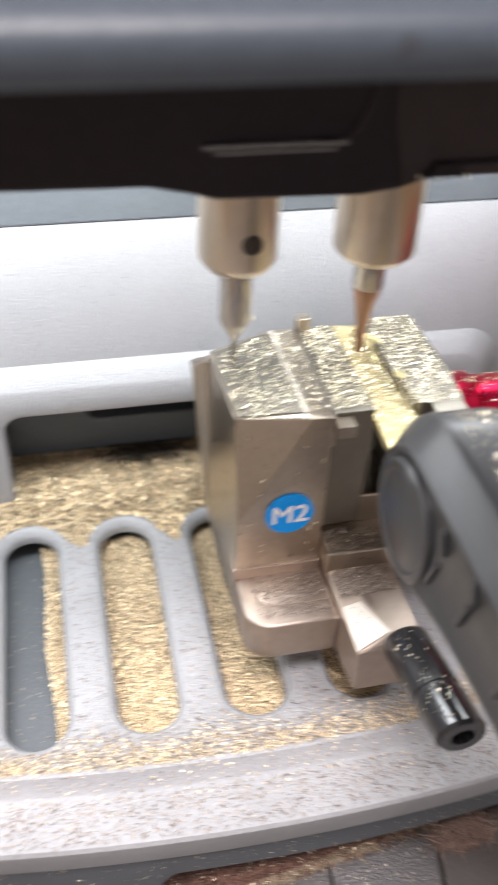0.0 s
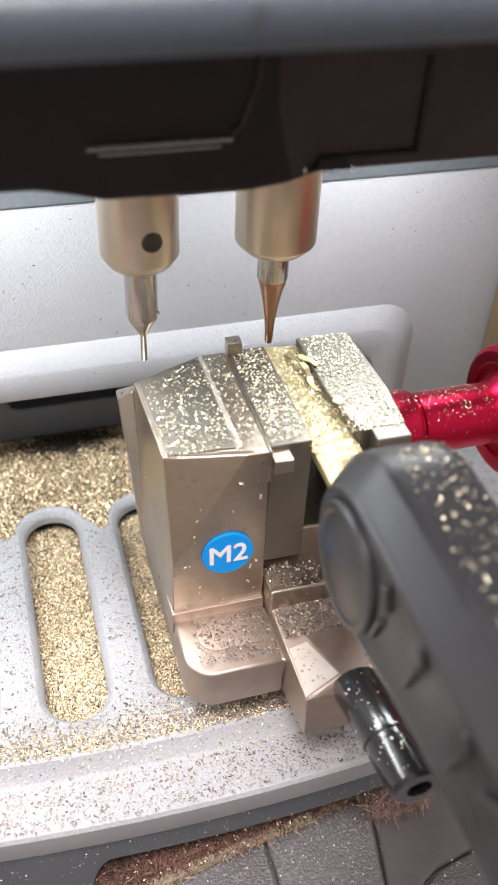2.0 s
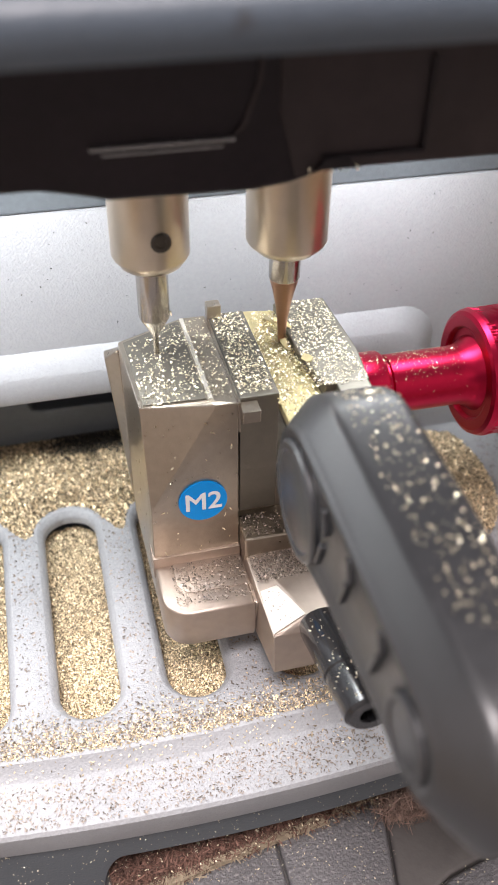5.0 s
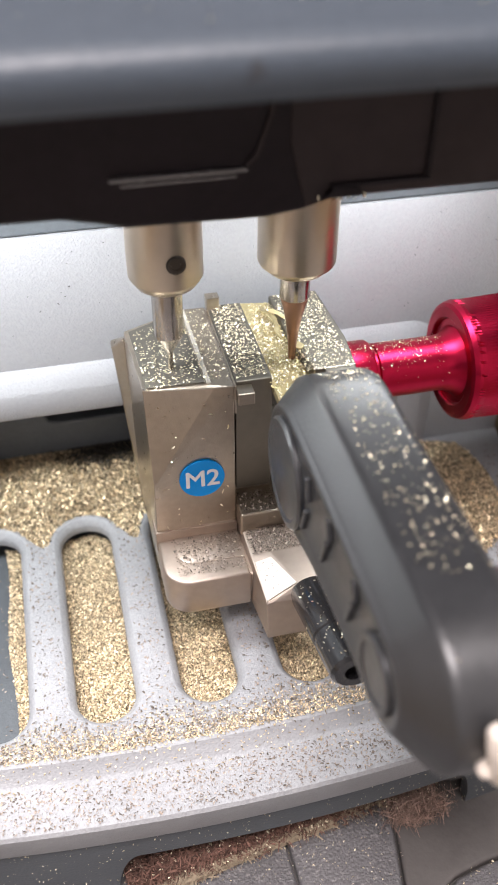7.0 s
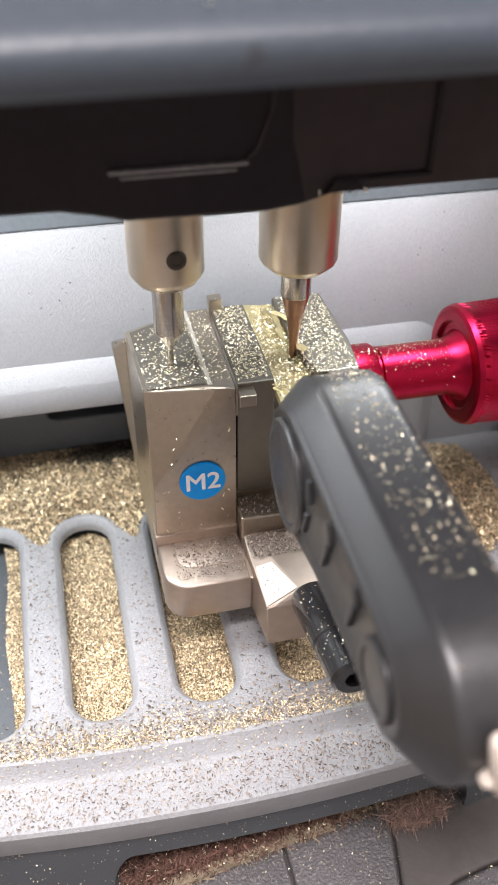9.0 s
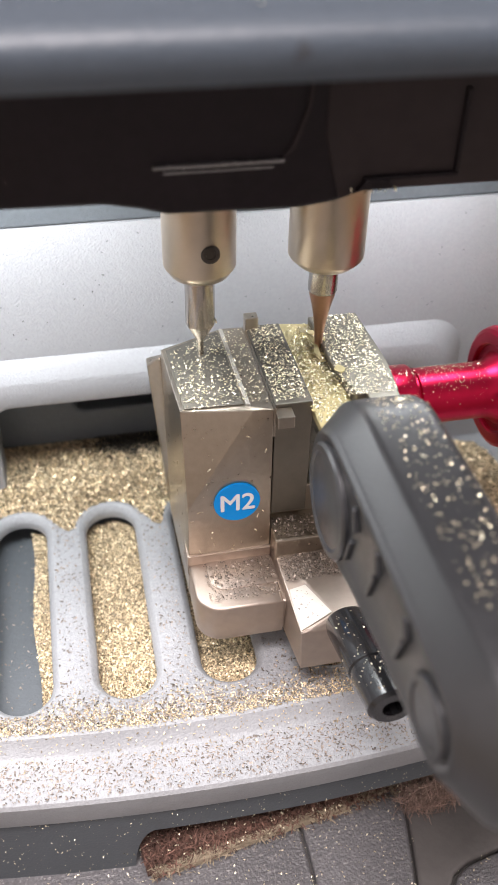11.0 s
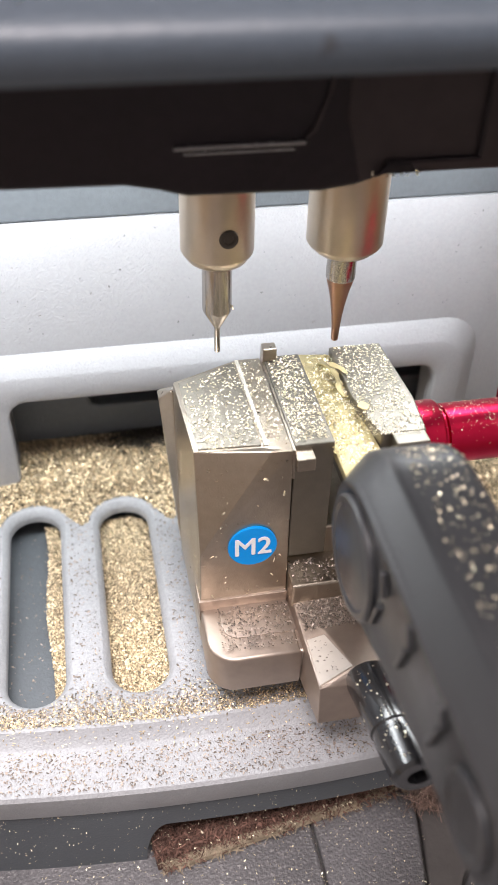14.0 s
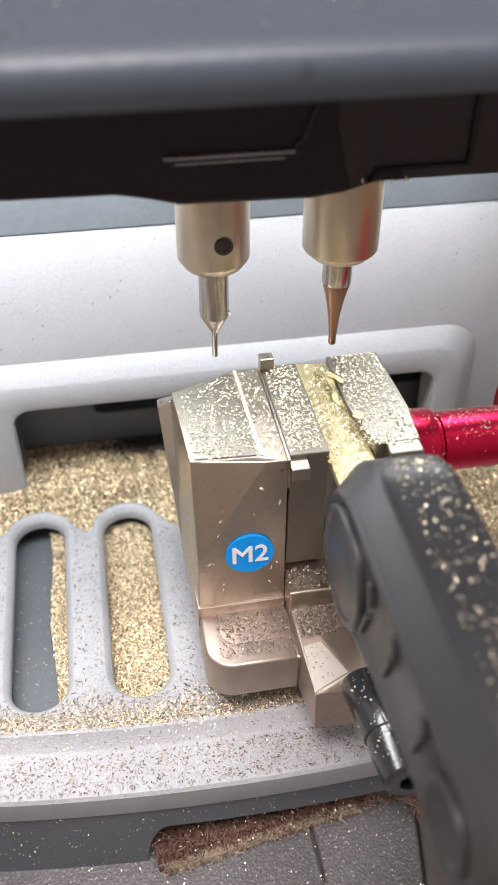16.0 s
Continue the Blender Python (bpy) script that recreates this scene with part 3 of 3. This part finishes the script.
    part("lever_grip", turned([(9.0, 45.8), (11.0, 46.3), (11.4, 47.5), (11.4, 76), (9.0, 78), (0, 78)], (0, -63.0, 56.8), 0, 48), LEVER, arm, "black grip across the lever's end", smooth=True)
    pin = turned([(0, 64.2), (1.1, 64.0), (1.5, 63.3), (1.5, 54.6), (1.2, 54.0), (0, 53.9)], (0, 0, 0), 2, 20)
    for v in pin.verts:
        v.co += Vector((38.6 + (64.0 - v.co.z) * 0.2, -75.8, 0))
    part("lever_pin", joined(pin, turned([(0, 57.0), (0.8, 56.8), (1.1, 56.0), (0.8, 55.2), (0, 55.0)], (38.6, -75.4, 0), 2, 16)), CREAM, arm, "cream plastic pin", smooth=True)


clamp_unit()


# ---- mat and carpet under the machine ----
def table():
    bench = thing("workbench", (0, 100, -800), "worn brown workbench under the machine", "workbench")
    part("table_top", box(-600, 600, -300, 600, -70, -36.2, 2), OLIVE, bench)
    for x, y in ((-560, -260), (520, -260), (-560, 520), (520, 520)):
        part("leg", box(x, x + 40, y, y + 40, -799.5, -70.2, 2), OLIVE, bench)
    mat = thing("leather_mat", (30, -40, -36.0), "black embossed leather mat with stitched seams", "mat")
    for outline in ([(-60, -130), (26, -130), (31.4, -23), (31.0, -6), (-60, -6)], [(26.6, -130), (32.0, -130), (49.6, -36), (51.6, -28), (56.4, -4), (31.6, -4), (32.0, -23)],
                    [(33.0, -130), (130, -130), (130, -26.2), (84, -26.6), (70, -27.4), (63, -28.9), (59.8, -30.6), (57.6, -33.6), (50.6, -37)]):
        part("mat_panel", extruded(outline, 2, -36.0, -32.5, 0.7, 3), LEATHER, mat, smooth=True)
    part("mat_backing", box(-60, 130, -130, -4, -36.1, -34.6, 0.2), STRAP, mat, "dark backing of the mat")
    part("mat_strap", extruded([(57.0, -4), (52.2, -28), (50.4, -35.6), (57.2, -33.0), (59.4, -30.0), (62.8, -28.3), (70, -26.8), (84, -26.0), (100, -25.8), (100, -4)], 2, -36.0, -32.2, 0.8, 3), STRAP, mat, "smooth dark strap", smooth=True)
    rug = thing("carpet_edge", (30, 0, -36), "brown wool carpet edge with tan binding under the machine", "carpet")
    a = math.radians(8.5)
    ux, uy = math.cos(a), math.sin(a)

    def along(s, o):
        return (1 + s * ux - o * uy, -20.5 + s * uy + o * ux)
    pts = [along(s, o) for s, o in ((-1.5, 2), (90, 2), (90, 60), (-1.5, 60))]
    part("carpet_base", extruded(pts, 2, -32.3, -29.5), CARPET, rug)
    pts = [along(s, o) for s, o in ((-0.5, 0.9), (10, 0.6), (24, 1.1), (42, 0.8), (42, 1.9), (24, 2.2), (10, 1.7), (-0.5, 2.0))]
    part("carpet_binding", extruded(pts, 2, -32.3, -30.0, 0.4), TAN, rug, "tan woven binding")
    n = 26000
    s, o = RNG.uniform(-1.5, 80, n), 2 + RNG.uniform(0, 1, n) ** 1.5 * 18
    spots = np.stack([1 + s * ux - o * uy, -20.5 + s * uy + o * ux, np.full(n, -29.2) + RNG.uniform(0, 3, n)], 1)
    flakes("wool_pile", spots, CARPET, rug, (0.7, 2.2), 1.0, "matted brown wool pile", slim=(0.06, 0.16))
    n = 1800
    spots = np.stack([RNG.normal(59, 2.9, n), RNG.normal(-15.0, 1.3, n), -31.5 + np.abs(RNG.normal(0, 3.2, n))], 1)
    n = 320
    s, o = RNG.uniform(-1, 60, n), RNG.uniform(0.5, 14, n)
    lint = np.stack([1 + s * ux - o * uy, -20.5 + s * uy + o * ux, np.full(n, -27.5) + RNG.uniform(0, 1.5, n) - 1.8 * (o < 2)], 1)
    n = 3600
    s, o = RNG.uniform(-1, 66, n), RNG.normal(1.7, 0.75, n)
    fray = np.stack([1 + s * ux - o * uy, -20.5 + s * uy + o * ux, -29.9 + RNG.uniform(0, 0.5, n) - 1.2 * (o < 0.8)], 1)
    flakes("frayed_edge", fray[: n // 2], TAN, rug, (0.6, 1.8), 0.5, "frayed tan binding thread", slim=(0.08, 0.2))
    flakes("wool_fringe", fray[2 * n // 3:], CARPET, rug, (0.8, 2.2), 0.6, "brown wool caught on the binding", slim=(0.06, 0.16))
    flakes("carpet_swarf", lint, CHIP_SILVER, rug, (0.2, 0.8), 0.6, "pale chips caught in the wool")
    flakes("wool_fluff", spots, FLUFF, rug, (1.2, 3.6), 0.9, "loose reddish wool fluff", slim=(0.03, 0.06))


table()


# ---- brass chips ----
def chips():
    # heap behind the slots, reaching into the opening
    def heap_height(x, y):
        t = np.clip((y - 49 - 1.5 * np.sin(x * 0.35) - 1.0 * np.sin(x * 0.9 + 1)) / 23, 0, 1)
        return -0.2 + 4.5 * t ** 0.9

    def heap(name, x0, x1, y0, y1, height, n, label, size=(0.35, 0.95)):
        ob = thing(name, ((x0 + x1) / 2, (y0 + y1) / 2, 0), label, "metal chips")
        bm = bmesh.new()
        nx, ny = int((x1 - x0) / 0.6), int((y1 - y0) / 0.6)
        grid = [[bm.verts.new((x, y, float(height(np.array(x), np.array(y))) + 0.25 * noise.noise((x * 0.8, y * 0.8, 3)))) for x in np.linspace(x0, x1, nx)] for y in np.linspace(y0, y1, ny)]
        for a, b in zip(grid, grid[1:]):
            for i in range(nx - 1):
                quad = (a[i], a[i + 1], b[i + 1], b[i])
                if min(v.co.z for v in quad) > -0.6:
                    bm.faces.new(quad)
        bmesh.ops.delete(bm, geom=[v for v in bm.verts if not v.link_faces], context="VERTS")
        part("chip_bed", bm, CHIP_BED, ob, "packed brass dust", smooth=True, kind="stuff")
        x, y = RNG.uniform(x0, x1, n), RNG.uniform(y0, y1, n)
        z = height(x, y)
        keep = z > -0.17
        flakes("brass_swarf", np.stack([x, y, z], 1)[keep], CHIP, ob, size, 0.6, "loose golden brass shavings")
        return ob

    def back_heap(x, y):
        h = heap_height(x, y)
        gap = np.full_like(h, 99.0)
        for cx in SLOTS:
            gap = np.minimum(gap, np.hypot(x - cx, y - np.clip(y, 7.3, 49.0)))
        low = -0.2 + (h + 0.2) * np.clip((gap - 7.7) / 4.0, 0, 1)
        return np.where(gap < 7.9, -1.0, low)

    heap("chip_heap", -60, 84, 44, 77, back_heap, 130000, "heap of golden brass chips behind the slots")

    def side_heap(x, y):
        r = np.sqrt(((x - 82) / 17) ** 2 + ((y - 48) / 24) ** 2)
        return 6.0 * (1 - r)
    heap("chip_heap", 62, 101, 22, 62, side_heap, 26000, "heap of golden brass chips beside the wall")
    # chips lying in the slots
    for cx in SLOTS:
        part_full = cx == -20.4
        ob = thing("slot_chips", (cx, 28, -7.4), "brass chips half filling a tray slot" if part_full else "brass chips filling a tray slot", "metal chips", "chips in the tray slots")
        n = 28000
        x, y = cx + RNG.uniform(-6.6, 6.6, n), RNG.uniform(0.7, 55.6, n)
        keep = in_stadium(x, y, cx, 0.7, 55.6, 6.6)
        if part_full:
            keep &= x > cx + 2.3 + 0.5 * np.sin(y * 0.17) - 0.02 * (y - 30)
        z = -5.6 + 0.3 * np.sin(x * 1.1) * np.sin(y * 0.5)
        pts = stadium(cx, 0.8, 55.5, 6.5)
        if part_full:
            pts = [(max(px, cx + 2.7 + 0.5 * math.sin(py * 0.17) - 0.02 * (py - 30)), py) for px, py in pts]
        part("chip_bed", extruded(pts, 2, -7.4, -5.7), CHIP_BED, ob, "packed brass dust", kind="stuff")
        flakes("brass_swarf", np.stack([x, y, z], 1)[keep], CHIP, ob, (0.22, 0.62), 0.5, "loose golden brass shavings")
    n = 130
    x, y = RNG.uniform(-26.5, -18.5, n), RNG.uniform(3, 53, n)
    flakes("floor_swarf", np.stack([x, y, np.full(n, -7.38)], 1), CHIP_FINE, None, (0.2, 0.7), 0.2, "stray chips on the dark slot floor", "metal chips", 0.05)
    # strewn chips on the tray and along its lip
    def free(x, y):
        ok = np.ones(len(x), bool)
        for cx in SLOTS:
            ok &= ~in_stadium(x, y, cx, 0, 56.3, 7.3)
        return ok
    n = 8500
    x = RNG.uniform(-60, 80, n)
    o = 12.2 + RNG.normal(0, 3.4, n) * (0.7 + 0.5 * np.sin(x * 0.12) ** 2)
    o = np.where((o < 12.2) & (RNG.random(n) < 0.8), 24.4 - o, o)
    y = edge(x) + o
    m = free(x, y) & (o > 1)
    flakes("chip_drift", np.stack([x, y, np.interp(o, (9.0, 9.8, 11.6, 12.3), (-3.05, -2.5, -0.15, 0))], 1)[m], CHIP, None, (0.2, 0.62), 0.4, "drift of golden brass chips along the tray front", "metal chips")
    n = 3600
    x = RNG.uniform(-60, 80, n)
    y = edge(x) + 12.6 + np.abs(RNG.normal(0, 3.6, n))
    m = free(x, y)
    flakes("mixed_drift", np.stack([x, y, np.zeros(n)], 1)[m], CHIP_FINE, None, (0.2, 0.62), 0.4, "grey-brown chips mixed along the tray front", "metal chips")
    n = 12000
    x, y = RNG.uniform(-60, 110, n), RNG.uniform(-6, 60, n)
    m = free(x, y) & (y > edge(x) + 12.6)
    flakes("tray_swarf", np.stack([x, y, np.zeros(n)], 1)[m], CHIP_FINE, None, (0.2, 0.72), 0.2, "fine brown chips strewn over the tray", "metal chips", 0.06)
    n = 5000
    x = RNG.uniform(-70, 110, n)
    o = RNG.uniform(0.6, 8.6, n)
    flakes("lip_swarf", np.stack([x, edge(x) + o, np.full(n, -3.05)], 1), CHIP_FINE, None, (0.15, 0.62), 0.2, "fine brown chips strewn over the tray lip", "metal chips", 0.06)
    n = 2600
    x, y = RNG.uniform(-25, 110, n), RNG.uniform(-60, -8, n)
    flakes("mat_swarf", np.stack([x, y, np.full(n, -32.5)], 1), CHIP_SILVER, None, (0.12, 0.5), 0.2, "bright chips strewn over the leather mat", "metal chips", 0.05)
    n = 2200
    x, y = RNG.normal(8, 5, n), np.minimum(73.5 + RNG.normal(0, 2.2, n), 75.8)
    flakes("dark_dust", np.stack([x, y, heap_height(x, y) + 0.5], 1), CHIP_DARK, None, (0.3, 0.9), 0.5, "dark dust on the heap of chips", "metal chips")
    # chips that ride on the clamp
    def ride(name, x0, x1, y0, y1, z, n, mat, size, label, tilt=0.35, slim=(0.35, 0.8), on=clamp):
        x, y = RNG.uniform(x0, x1, n), RNG.uniform(y0, y1, n)
        flakes(name, np.stack([x, y, np.full(n, 1.0) * z], 1), mat, on, size, tilt, label, slim=slim)
    n = 1000
    x, y = RNG.uniform(12.6, 27.8, n), RNG.uniform(9.2, 33.6, n)
    m = y < 28.0 + np.clip(x - 12, 0, 11) * 0.5
    z = np.where(x < 23.6, 51.02 + (x - 12.4) * 0.09, 51.95)
    flakes("jaw_swarf", np.stack([x, y, z], 1)[m], CHIP_SILVER, clamp, (0.18, 0.56), 0.25, "bright chips on the fixed jaw", slim=(0.35, 0.8))
    ride("middle_swarf", 29.3, 35.3, 9, 34.6, 51.55, 1150, CHIP_SILVER, (0.15, 0.55), "bright chips on the middle jaw")
    ride("moving_jaw_swarf", 42.5, 52, 8, 35.8, 51.75, 1700, CHIP_SILVER, (0.15, 0.45), "fine bright chips on the moving jaw")
    ride("key_swarf", 35.4, 43.0, 3, 35.6, 50.3, 600, KEY, (0.25, 0.7), "yellow brass curls on the key", 0.6, on=key)
    ride("pale_key_swarf", 36.0, 42.6, 3, 35.6, 50.4, 1300, CHIP_SILVER, (0.15, 0.55), "pale chips on the key", 0.5, on=key)
    big = [(40.6, 30.4), (41.6, 30.2), (43.0, 28.2), (43.3, 26.4), (42.6, 26.5), (41.9, 28.0), (40.5, 29.2)]
    round_one = [(43.2 + r * math.cos(a), 16.2 + 1.3 * r * math.sin(a)) for a, r in zip(np.linspace(0, 5.5, 8), (1.1, 0.9, 1.1, 1.0, 1.2, 0.9, 1.0, 0.95))]
    for pts, label in ((big, "long bent pale brass chip"), (round_one, "round pale brass chip")):
        part("loose_chip", extruded(pts, 2, 52.0, 52.2, 0.06, 1), KEY, key, label)
    ride("foot_swarf", 14.5, 28, -5.6, 4.4, 16.8, 620, CHIP_FINE, (0.15, 0.55), "chips on the foot")
    ride("ledge_swarf", 29.2, 40, -5, 2, 19.2, 1100, CHIP_FINE, (0.2, 0.6), "chips on the foot ledge")
    ride("step_swarf", 29, 40, 2.0, 7.8, 23.65, 330, CHIP_FINE, (0.15, 0.6), "chips on the step")
    n = 400
    x, y = RNG.uniform(36.8, 45.6, n), -13.5 - 44 * RNG.uniform(0, 1, n) ** 1.35
    z = np.where(y > -20, 53.2 + np.sqrt(15.1 ** 2 - np.maximum(y + 20.0, 0) ** 2), np.interp(y, (-63, -20), (68.4, 68.3)))
    flakes("lever_swarf", np.stack([x, y, z], 1), CHIP_SILVER, clamp, (0.15, 0.42), 0.35, "bright chips on the lever", slim=(0.6, 1.0))
    flakes("shoulder_swarf", [(32.3, -39.9, 63.6), (33.4, -17.5, 65.6), (33.0, -24.0, 64.6), (36.5, -68.5, 67.2), (42, -70.5, 66.0)], CHIP_SILVER, clamp, (0.2, 0.45), 0.3, "stray chips on the lever's shoulder", slim=(0.6, 1.0))
    n = 46
    y, a = RNG.uniform(-35, -16, n), RNG.normal(0.45, 0.4, n)
    reach = -15.0 - y
    flakes("rod_swarf", np.stack([38.3 + 0.07 * reach - 4.3 * np.sin(a), y, 17.4 + 0.13 * reach + 4.3 * np.cos(a)], 1), CHIP_SILVER, clamp, (0.2, 0.6), 0.4, "bright chips on the pivot rod", lift=0.05)
    n = 420
    x, a = RNG.uniform(52.8, 75, n), RNG.normal(0.1, 0.55, n)
    rad = np.where(x < 59.4, 6.8, np.where(x < 73.4, 5.8, 6.2))
    flakes("knob_swarf", np.stack([x, 20.0 - rad * np.sin(a), 40.6 + rad * np.cos(a)], 1), CHIP_SILVER, clamp, (0.12, 0.42), 0.6, "fine chips on the red knob", lift=0.0)
    n = 800
    x = RNG.uniform(-60, 90, n)
    flakes("panel_dust", np.stack([x, edge(x) + 1.66, RNG.uniform(-32, -11.8, n)], 1), CHIP_SILVER, None, (0.1, 0.4), 1.4, "pale dust on the dark base panel", "metal chips", 0.0)
    n = 110
    x, o = RNG.uniform(-40, 90, n), RNG.uniform(0, 12, n)
    flakes("hood_dust", np.stack([x, -10 + o, 124.2 + o * 0.345], 1), CHIP_SILVER, None, (0.2, 0.7), 0.3, "stray chips on the grey hood", "metal chips", 0.05)
    n = 16
    flakes("head_swarf", np.stack([RNG.uniform(40, 48, n), np.full(n, 17.0), RNG.uniform(94.9, 95.8, n)], 1), CHIP_SILVER, spindle, (0.3, 0.9), 0.9, "chips caught on the housing edge", lift=0.0)
    flakes("probe_swarf", [(23.5, 37.8, 62.4), (23.3, 37.4, 62.9)], CHIP_SILVER, spindle, (0.6, 1.0), 0.9, "chip stuck to the probe", lift=0.0)
    n = 180
    x, z = RNG.uniform(-40, 105, n), RNG.uniform(38, 67, n)
    flakes("wall_flecks", np.stack([x, np.full(n, 65.5), z], 1), CHIP_DARK, None, (0.12, 0.5), 1.4, "dark flecks stuck to the pale wall", "metal chips", 0.0)
    n = 26
    x = RNG.uniform(13, 28, n)
    z = RNG.uniform(19, 48, n)
    flakes("stuck_swarf", np.stack([x, np.full(n, 5.25) + 0.033 * (z - 16), z], 1), CHIP_SILVER, clamp, (0.3, 0.9), 1.3, "chips stuck to the jaw", lift=0.0)


chips()


def motions():
    b, h = ORIGIN[clamp] * MM, ORIGIN[spindle] * MM
    walk(clamp, [(t, pose(b.x + x * MM, b.y + y * MM, b.z)) for t, x, y, z in SLIDES])
    k = ORIGIN[key] * MM
    walk(key, [(t, pose(k.x + x * MM, k.y + y * MM, k.z)) for t, x, y, z in SLIDES])
    walk(spindle, [(t, pose(h.x, h.y, h.z + z * MM)) for t, x, y, z in SLIDES])


motions()
